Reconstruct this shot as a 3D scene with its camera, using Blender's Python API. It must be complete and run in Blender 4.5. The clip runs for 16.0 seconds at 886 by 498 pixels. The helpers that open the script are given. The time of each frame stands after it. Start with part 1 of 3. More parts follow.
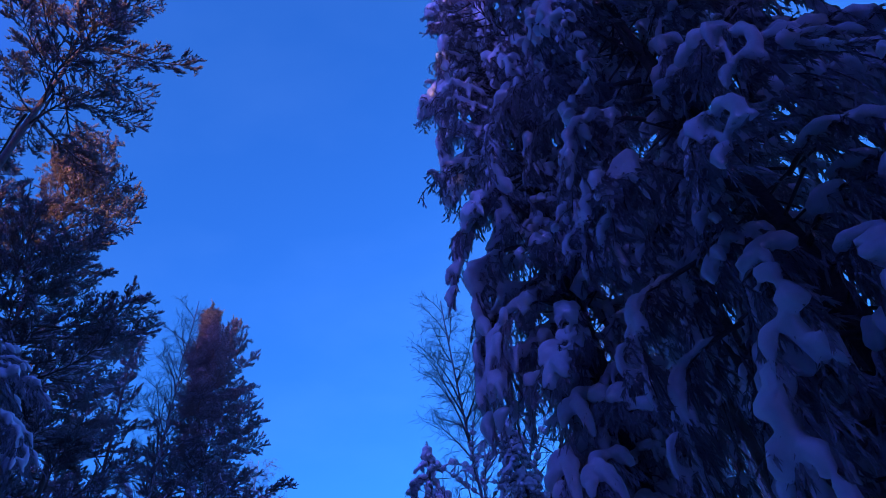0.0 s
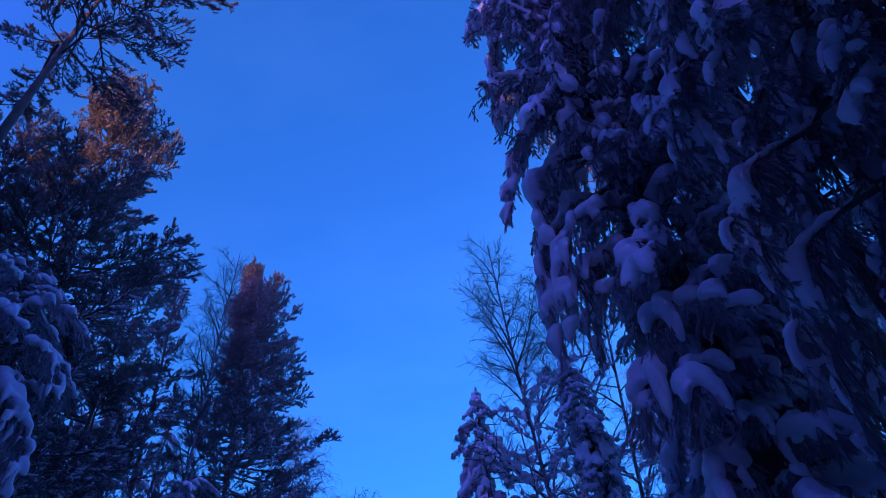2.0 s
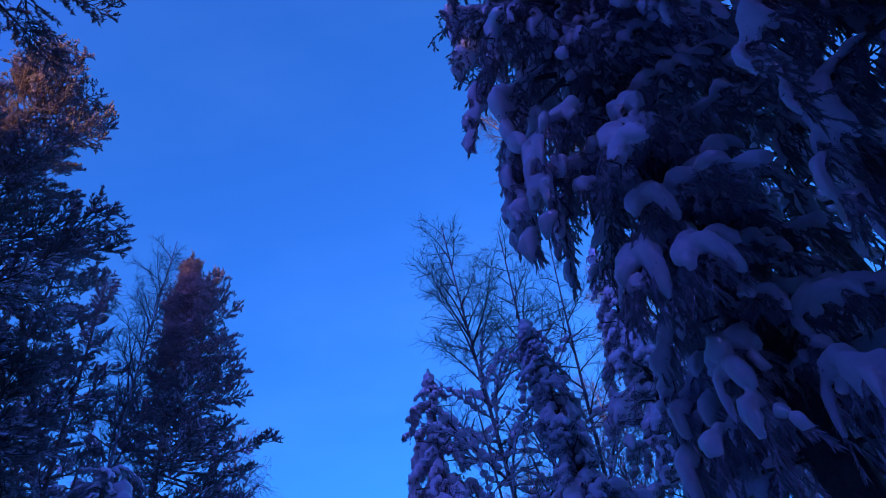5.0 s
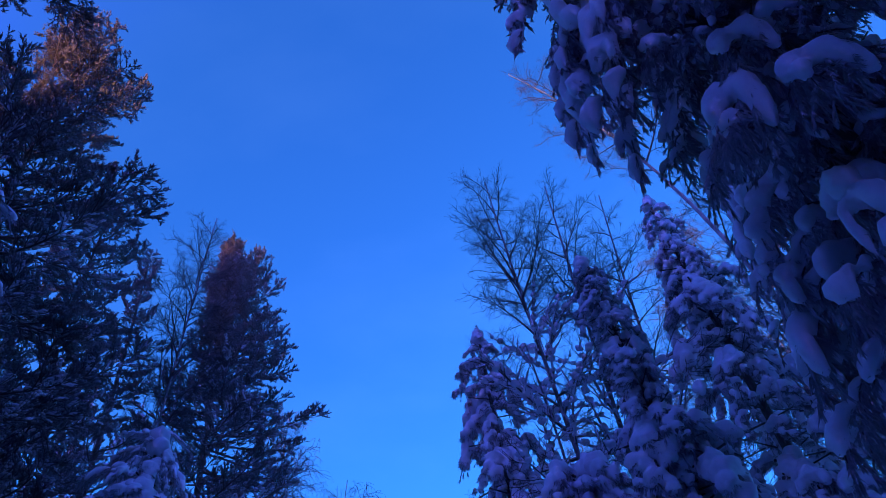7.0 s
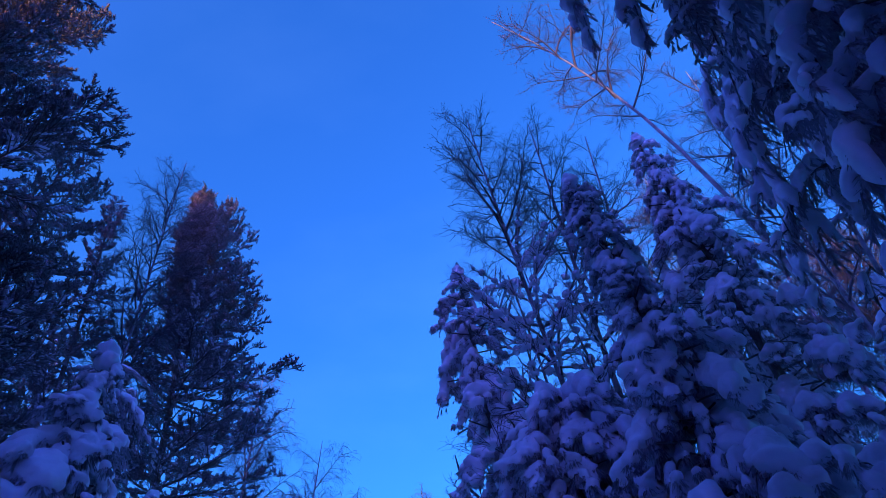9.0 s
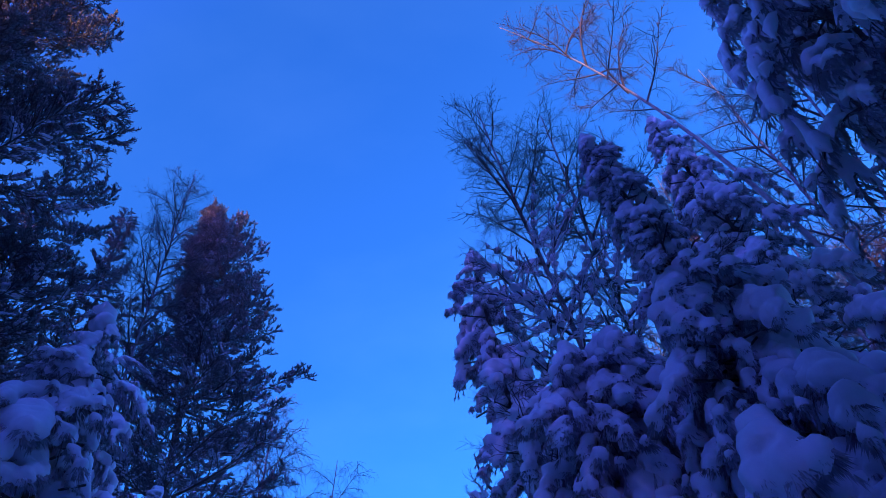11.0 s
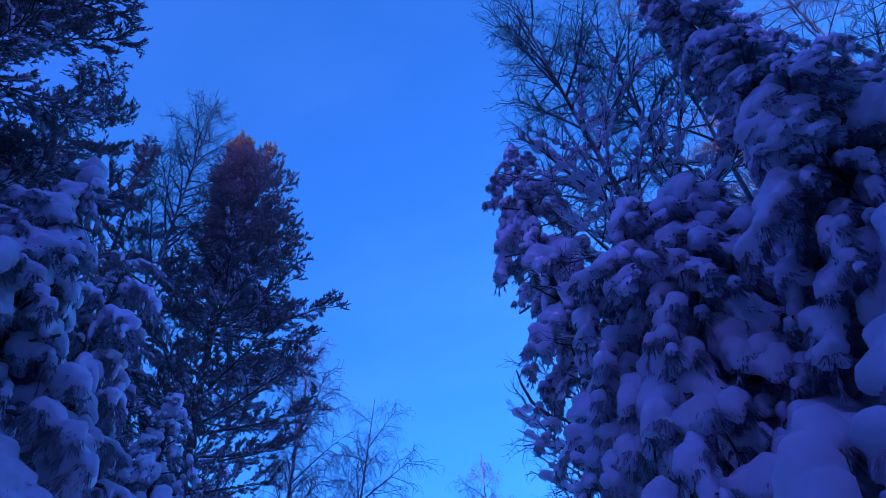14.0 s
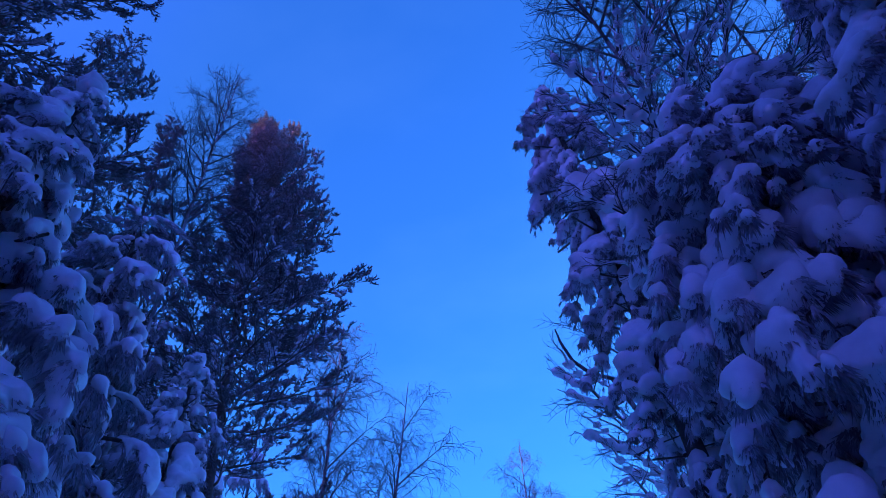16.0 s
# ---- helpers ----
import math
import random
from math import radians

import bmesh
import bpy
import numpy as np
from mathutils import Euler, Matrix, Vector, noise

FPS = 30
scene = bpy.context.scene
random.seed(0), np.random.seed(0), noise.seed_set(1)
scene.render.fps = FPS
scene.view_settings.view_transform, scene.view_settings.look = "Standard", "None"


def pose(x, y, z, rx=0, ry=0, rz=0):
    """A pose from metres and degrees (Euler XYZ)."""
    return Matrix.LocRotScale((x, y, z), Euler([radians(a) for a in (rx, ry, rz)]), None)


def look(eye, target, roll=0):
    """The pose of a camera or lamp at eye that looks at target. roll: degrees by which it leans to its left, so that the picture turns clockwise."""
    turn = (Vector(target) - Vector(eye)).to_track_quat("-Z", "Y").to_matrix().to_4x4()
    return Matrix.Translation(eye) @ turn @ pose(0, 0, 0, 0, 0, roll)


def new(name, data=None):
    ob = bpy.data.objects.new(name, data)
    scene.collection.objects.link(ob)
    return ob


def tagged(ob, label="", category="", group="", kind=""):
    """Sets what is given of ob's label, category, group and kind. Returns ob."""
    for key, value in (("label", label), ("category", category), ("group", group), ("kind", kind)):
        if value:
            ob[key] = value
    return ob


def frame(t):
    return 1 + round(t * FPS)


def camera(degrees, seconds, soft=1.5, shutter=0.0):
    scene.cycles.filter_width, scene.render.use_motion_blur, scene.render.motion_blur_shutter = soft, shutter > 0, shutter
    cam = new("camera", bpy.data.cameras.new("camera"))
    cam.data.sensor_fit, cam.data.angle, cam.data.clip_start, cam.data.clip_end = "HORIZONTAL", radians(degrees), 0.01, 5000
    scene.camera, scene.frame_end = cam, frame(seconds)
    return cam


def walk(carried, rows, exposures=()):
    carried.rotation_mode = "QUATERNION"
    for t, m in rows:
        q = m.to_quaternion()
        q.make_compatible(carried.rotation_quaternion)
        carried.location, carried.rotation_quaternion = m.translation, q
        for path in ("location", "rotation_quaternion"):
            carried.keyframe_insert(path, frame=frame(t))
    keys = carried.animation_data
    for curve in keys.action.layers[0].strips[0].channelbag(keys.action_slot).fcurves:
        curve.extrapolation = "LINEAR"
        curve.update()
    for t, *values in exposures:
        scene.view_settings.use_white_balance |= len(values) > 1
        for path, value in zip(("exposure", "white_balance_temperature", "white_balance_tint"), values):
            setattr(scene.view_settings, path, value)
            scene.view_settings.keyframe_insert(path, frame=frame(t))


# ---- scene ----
cam = camera(66.1, 16.0, soft=0.6)
PATH = [
    (0, (0.179, 0.101, 1.658), (0.325, 1.37, 3.197), -8.1),
    (0.5, (0.221, 0.447, 1.792), (0.384, 1.727, 3.32), -9.2),
    (1, (0.129, 0.759, 1.87), (0.132, 2.04, 3.406), -5.8),
    (1.5, (0.04, 0.951, 1.753), (-0.012, 2.263, 3.261), -3.8),
    (2, (-0.01, 1.202, 1.796), (0.017, 2.531, 3.291), -4.4),
    (2.5, (-0.02, 1.427, 1.798), (0.066, 2.735, 3.309), -4.9),
    (3, (-0.011, 1.675, 1.705), (0.18, 2.977, 3.212), -8.2),
    (3.5, (-0.008, 2.002, 1.848), (0.122, 3.252, 3.404), -7.5),
    (6, (-0.242, 3.116, 1.547), (-0.028, 4.406, 3.061), -9.8),
    (6.5, (-0.233, 3.464, 1.639), (-0.063, 4.768, 3.146), -9.2),
    (7, (-0.234, 3.767, 1.633), (-0.171, 5.038, 3.176), -7.0),
    (7.5, (-0.235, 4.086, 1.629), (-0.192, 5.429, 3.11), -4.9),
    (8, (-0.243, 4.313, 1.674), (-0.19, 5.638, 3.171), -5.3),
    (8.5, (-0.273, 4.626, 1.659), (-0.228, 5.9, 3.2), -5.6),
    (9, (-0.277, 4.865, 1.596), (-0.158, 6.183, 3.096), -8.2),
    (11.5, (-0.34, 6.114, 1.339), (-0.257, 7.341, 2.917), -8.8),
    (12, (-0.357, 6.402, 1.408), (-0.264, 7.688, 2.937), -9.2),
    (12.5, (-0.323, 6.669, 1.512), (-0.385, 7.958, 3.04), -5.2),
    (13, (-0.321, 6.931, 1.447), (-0.472, 8.228, 2.961), -3.3),
    (13.5, (-0.365, 7.109, 1.462), (-0.441, 8.431, 2.961), -6.1),
    (14, (-0.397, 7.324, 1.484), (-0.428, 8.635, 2.994), -5.5),
    (14.5, (-0.431, 7.545, 1.37), (-0.352, 8.818, 2.91), -10.8),
    (15, (-0.472, 7.762, 1.437), (-0.455, 9.057, 2.962), -10.4),
    (15.5, (-0.469, 8.075, 1.477), (-0.591, 9.326, 3.033), -6.3),
    (16, (-0.512, 8.263, 1.438), (-0.631, 9.563, 2.953), -4.4),
]
walk(cam, [(t, look(eye, target, roll)) for t, eye, target, roll in PATH], exposures=[(0.0, 3.37), (6.5, 3.39), (9.0, 3.51), (12.0, 3.60), (16.0, 3.66)])

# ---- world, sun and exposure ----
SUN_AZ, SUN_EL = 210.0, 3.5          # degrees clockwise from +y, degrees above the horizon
SKY_BLUE, MAUVE_FILL, CLOUD = (0.88, 0.605, 0.745, 1), (2.25, 0.62, 1.54, 1), (1.45, 0.72, 0.80, 1)
world = bpy.data.worlds.new("dusk_sky")
scene.world = world
world.use_nodes = True
wn, wl = world.node_tree.nodes, world.node_tree.links
wn.clear()
sky = wn.new("ShaderNodeTexSky")
sky.sky_type, sky.sun_disc = "NISHITA", False
sky.sun_elevation, sky.sun_rotation = radians(SUN_EL), radians(SUN_AZ)
sky.air_density, sky.dust_density, sky.ozone_density = 1.0, 0.7, 6.0
tint = wn.new("ShaderNodeMix")
tint.data_type, tint.blend_type = "RGBA", "MULTIPLY"
tint.inputs[0].default_value = 1.0
# deep blue away from the sun; mauve added on its unseen side tints snow
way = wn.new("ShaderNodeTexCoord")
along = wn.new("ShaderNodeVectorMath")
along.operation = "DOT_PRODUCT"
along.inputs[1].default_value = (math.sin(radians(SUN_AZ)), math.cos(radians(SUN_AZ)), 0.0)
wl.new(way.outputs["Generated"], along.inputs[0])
fill_mix = wn.new("ShaderNodeMapRange")
fill_mix.interpolation_type = "SMOOTHSTEP"
fill_mix.inputs["From Min"].default_value, fill_mix.inputs["From Max"].default_value = -0.20, 0.45
wl.new(along.outputs["Value"], fill_mix.inputs["Value"])
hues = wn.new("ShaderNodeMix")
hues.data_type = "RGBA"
hues.inputs[6].default_value, hues.inputs[7].default_value = SKY_BLUE, MAUVE_FILL
wl.new(fill_mix.outputs[0], hues.inputs[0])
# thin veils of high cloud
veil_place = wn.new("ShaderNodeMapping")
veil_place.inputs["Scale"].default_value = (1.0, 1.6, 2.4)
veil_place.inputs["Rotation"].default_value = (0.3, 0.5, 0.4)
wl.new(way.outputs["Generated"], veil_place.inputs["Vector"])
veil = wn.new("ShaderNodeTexNoise")
veil.inputs["Scale"].default_value, veil.inputs["Detail"].default_value = 2.6, 5
wl.new(veil_place.outputs[0], veil.inputs["Vector"])
thick = wn.new("ShaderNodeMapRange")
thick.inputs["From Min"].default_value, thick.inputs["From Max"].default_value = 0.46, 0.80
thick.inputs["To Max"].default_value = 0.85
wl.new(veil.outputs[0], thick.inputs["Value"])
cloud = wn.new("ShaderNodeMix")
cloud.data_type = "RGBA"
cloud.inputs[7].default_value = CLOUD
wl.new(thick.outputs[0], cloud.inputs[0])
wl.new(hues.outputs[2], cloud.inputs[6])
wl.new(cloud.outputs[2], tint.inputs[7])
back = wn.new("ShaderNodeBackground")
back.inputs[1].default_value = 0.15
wout = wn.new("ShaderNodeOutputWorld")
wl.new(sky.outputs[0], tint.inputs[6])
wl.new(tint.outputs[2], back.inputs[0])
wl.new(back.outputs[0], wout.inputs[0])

lamp = bpy.data.lights.new("sun", "SUN")
lamp.energy, lamp.angle, lamp.color = 0.62, radians(0.6), (1.0, 0.55, 0.26)
sun = new("sun", lamp)
a, e = radians(SUN_AZ), radians(SUN_EL)
sun_dir = Vector((math.sin(a) * math.cos(e), math.cos(a) * math.cos(e), math.sin(e)))
sun.matrix_world = look(sun_dir * 100, (0, 0, 0))


# ---- materials ----
def material(name, base, dark, rough=0.8, grain=40.0, patch=3.0, bump=0.3, spread=0.15, metal=0.0, coords="Object"):
    """A surface whose colour runs between two tones at two scales, with a fine relief."""
    m = bpy.data.materials.new(name)
    m.use_nodes = True
    n, l = m.node_tree.nodes, m.node_tree.links
    b = n["Principled BSDF"]
    b.inputs["Roughness"].default_value, b.inputs["Metallic"].default_value = rough, metal
    co = n.new("ShaderNodeTexCoord")
    fine, wide = n.new("ShaderNodeTexNoise"), n.new("ShaderNodeTexNoise")
    fine.inputs["Scale"].default_value, fine.inputs["Detail"].default_value = grain, 5
    wide.inputs["Scale"].default_value, wide.inputs["Detail"].default_value = patch, 3
    l.new(co.outputs[coords], fine.inputs["Vector"]), l.new(co.outputs[coords], wide.inputs["Vector"])
    mixed = n.new("ShaderNodeMath")
    mixed.operation = "MULTIPLY_ADD"
    l.new(fine.outputs[0], mixed.inputs[0])
    mixed.inputs[1].default_value = 0.6
    half = n.new("ShaderNodeMath")
    half.operation = "MULTIPLY"
    l.new(wide.outputs[0], half.inputs[0])
    half.inputs[1].default_value = 0.6
    l.new(half.outputs[0], mixed.inputs[2])
    ramp = n.new("ShaderNodeValToRGB")
    ramp.color_ramp.elements[0].position, ramp.color_ramp.elements[1].position = 0.38, 0.78
    ramp.color_ramp.elements[0].color, ramp.color_ramp.elements[1].color = (*dark, 1), (*base, 1)
    l.new(mixed.outputs[0], ramp.inputs[0])
    info, hue = n.new("ShaderNodeObjectInfo"), n.new("ShaderNodeHueSaturation")
    rng = n.new("ShaderNodeMapRange")
    rng.inputs["To Min"].default_value, rng.inputs["To Max"].default_value = 1 - spread, 1 + spread
    l.new(info.outputs["Random"], rng.inputs["Value"])
    l.new(rng.outputs[0], hue.inputs["Value"])
    l.new(ramp.outputs[0], hue.inputs["Color"])
    l.new(hue.outputs[0], b.inputs["Base Color"])
    bp = n.new("ShaderNodeBump")
    bp.inputs["Strength"].default_value, bp.inputs["Distance"].default_value = bump, 0.02
    l.new(mixed.outputs[0], bp.inputs["Height"])
    l.new(bp.outputs[0], b.inputs["Normal"])
    return m


SNOW = material("snow", (0.82, 0.79, 0.86), (0.71, 0.69, 0.75), 0.65, 14, 3, 0.25, 0.03)
GROUND = material("ground_snow", (0.86, 0.86, 0.90), (0.74, 0.75, 0.80), 0.7, 6, 0.4, 0.5, 0.0)
# rimed needles, tones also lifted as fill light so shaded boughs stay off black
SPRUCE_NEEDLES = material("rimed_lifted_spruce_needles", (0.46, 0.42, 0.47), (0.22, 0.205, 0.225), 0.75, 60, 4, 0.2, 0.25)
PINE_NEEDLES = material("rimed_lifted_pine_needles", (0.25, 0.21, 0.225), (0.11, 0.09, 0.095), 0.7, 50, 2, 0.2, 0.25)
SPRUCE_BARK = material("spruce_bark", (0.16, 0.12, 0.11), (0.05, 0.04, 0.035), 0.9, 30, 5, 0.8, 0.1)
PINE_BARK = material("pine_bark", (0.15, 0.10, 0.085), (0.06, 0.04, 0.035), 0.9, 22, 3, 0.8, 0.1)
BIRCH_TWIG = material("birch_twig", (0.080, 0.055, 0.066), (0.032, 0.023, 0.028), 0.7, 40, 3, 0.2, 0.15)
BIRCH_BARK = material("birch_bark", (0.30, 0.27, 0.28), (0.05, 0.042, 0.045), 0.7, 9, 2.5, 0.4, 0.08)
WOODS = material("woods", (0.30, 0.28, 0.31), (0.09, 0.085, 0.085), 0.85, 3, 0.5, 0.3, 0.1)


# ---- mesh building ----
class Soup:
    """Vertices and faces of one mesh as it grows."""

    def __init__(self):
        self.v, self.f, self.m = [], [], []

    def tube(self, pts, radii, sides=5, mat=0, cap=True, joint=None):
        """joint: the vertex of the parent stem from which this one grows."""
        pts = [Vector(p) for p in pts]
        start = len(self.v)
        if joint is not None:
            self.f += [(joint, start + 1, start), (joint, start + 2, start + 1)]
            self.m += [mat, mat]
        side = None
        for i, p in enumerate(pts):
            d = (pts[min(i + 1, len(pts) - 1)] - pts[max(i - 1, 0)])
            d = d.normalized() if d.length > 1e-9 else Vector((0, 0, 1))
            side = d.cross(Vector((0, 0, 1))) if side is None else side - d * side.dot(d)
            if side.length < 1e-4:
                side = d.orthogonal()
            side.normalize()
            other = d.cross(side)
            for k in range(sides):
                w = 2 * math.pi * k / sides
                self.v.append(p + (side * math.cos(w) + other * math.sin(w)) * radii[i])
        for i in range(len(pts) - 1):
            for k in range(sides):
                a, b = start + i * sides + k, start + i * sides + (k + 1) % sides
                self.f.append((a, b, b + sides, a + sides))
                self.m.append(mat)
        if cap:
            tip = len(self.v)
            self.v.append(pts[-1] + (pts[-1] - pts[-2]).normalized() * radii[-1])
            last = start + (len(pts) - 1) * sides
            for k in range(sides):
                self.f.append((last + k, last + (k + 1) % sides, tip))
                self.m.append(mat)
        return start

    def spindle(self, p, d, length, width, mat=0):
        """A needled twig: a thin four-sided spindle."""
        p, d = Vector(p), Vector(d).normalized()
        s = d.orthogonal().normalized()
        o = d.cross(s)
        mid, i = p + d * length * 0.4, len(self.v)
        self.v += [p, mid + s * width, mid + o * width, mid - s * width, mid - o * width, p + d * length]
        for k in range(4):
            a, b = i + 1 + k, i + 1 + (k + 1) % 4
            self.f += [(i, b, a), (a, b, i + 5)]
            self.m += [mat, mat]

    def rod(self, p, d, length, width, mat=0):
        """A needled shoot end: a three-sided bottlebrush, widest past its middle, with loose needles round it."""
        p, d = Vector(p), Vector(d).normalized()
        s = d.orthogonal().normalized()
        o = d.cross(s)
        i, c = len(self.v), p + d * length * 0.6
        self.v.append(p)
        for k in range(3):
            w = width * random.uniform(0.8, 1.2)
            self.v.append(c + s * w * math.cos(2.1 * k) + o * w * math.sin(2.1 * k))
        self.v.append(p + d * length)
        for k in range(3):
            a, b = i + 1 + k, i + 1 + (k + 1) % 3
            self.f += [(i, b, a), (a, b, i + 4)]
            self.m += [mat] * 2
        for k in range(5):
            w = 2.4 * k
            out = s * math.cos(w) + o * math.sin(w) + d * random.uniform(0.5, 1.3)
            self.needle(p + d * length * (0.15 + 0.17 * k), out, 0.055, 0.0065, mat)

    def needle(self, p, d, length, width, mat=0):
        """One narrow triangle of a tuft."""
        p, d = Vector(p), Vector(d).normalized()
        s = d.cross(Vector((random.uniform(-1, 1), random.uniform(-1, 1), random.uniform(-1, 1))))
        s = s.normalized() if s.length > 1e-4 else d.orthogonal().normalized()
        i = len(self.v)
        self.v += [p - s * width, p + s * width, p + d * length]
        self.f += [(i, i + 1, i + 2)]
        self.m += [mat]

    def ball(self, c, rx, ry, rz, rough=0.25, n=9, rings=6):
        c, start = Vector(c), len(self.v)
        off = Vector((random.uniform(0, 50), random.uniform(0, 50), random.uniform(0, 50)))
        self.v.append(c + Vector((0, 0, rz)))
        for r in range(1, rings):
            ph = math.pi * r / rings
            for k in range(n):
                w = 2 * math.pi * k / n
                d = Vector((math.sin(ph) * math.cos(w), math.sin(ph) * math.sin(w), math.cos(ph)))
                g = 1 + rough * noise.noise(d * 1.4 + off)
                self.v.append(c + Vector((d.x * rx, d.y * ry, d.z * rz)) * g)
        self.v.append(c - Vector((0, 0, rz * 0.8)))
        end = len(self.v) - 1
        for k in range(n):
            k2 = (k + 1) % n
            self.f.append((start, start + 1 + k, start + 1 + k2))
            for r in range(rings - 2):
                a = start + 1 + r * n
                self.f.append((a + k, a + n + k, a + n + k2, a + k2))
            a = start + 1 + (rings - 2) * n
            self.f.append((a + k, end, a + k2))

    def mesh(self, name, mats, smooth=True):
        me = bpy.data.meshes.new(name)
        me.from_pydata([tuple(v) for v in self.v], [], self.f)
        for m in mats:
            me.materials.append(m)
        if len(mats) > 1 and len(self.m) == len(self.f):
            me.polygons.foreach_set("material_index", self.m)
        me.polygons.foreach_set("use_smooth", [smooth] * len(me.polygons))
        me.update()
        return me


def melted(soup, name, voxel, rounds=4, thin=0.3, relief=1.0):
    """Snow: the lumps grown together into one soft body."""
    ob = new(name, soup.mesh(name, [SNOW]))
    r = ob.modifiers.new("grow", "REMESH")
    r.mode, r.voxel_size, r.use_smooth_shade = "VOXEL", voxel, True
    s = ob.modifiers.new("soften", "SMOOTH")
    s.factor, s.iterations = 0.5, rounds
    d = ob.modifiers.new("thin", "DECIMATE")
    d.ratio = thin
    me = bpy.data.meshes.new_from_object(ob.evaluated_get(bpy.context.evaluated_depsgraph_get()))
    me.name = name
    shift = random.uniform(0, 90)
    for v in me.vertices:
        p = v.co + Vector((shift, 0, 0))
        v.co += v.normal * relief * (0.022 * noise.noise(p * 7) + 0.014 * noise.noise(p * 17) + 0.006 * noise.noise(p * 38))
    me.materials.clear()
    me.materials.append(SNOW)
    me.polygons.foreach_set("use_smooth", [True] * len(me.polygons))
    old = ob.data
    bpy.data.objects.remove(ob)
    bpy.data.meshes.remove(old)
    return me


def part(name, me, parent, m=None, label=""):
    ob = new(name, me)
    ob.parent = parent
    if m is not None:
        ob.matrix_basis = m
    if label:
        ob["label"] = label
    return ob


def root(name, x, y, label, category, group):
    ob = new(name)
    ob.location = (x, y, ground_z(x, y))
    ob.empty_display_size = 0.3
    return tagged(ob, label, category, group)


def ground_z(x, y):
    """Snow banks along a trodden lane."""
    lane = 1 - math.exp(-((x + 0.3) / 1.3) ** 4)
    far = math.hypot(x, y - 6)
    return 0.28 * lane + lane * 0.16 * noise.noise(Vector((x * 0.5, y * 0.5, 3.0))) + 0.03 * noise.noise(Vector((x * 2, y * 2, 1))) if far < 60 else 0.28


def rnd(a, b):
    return random.uniform(a, b)


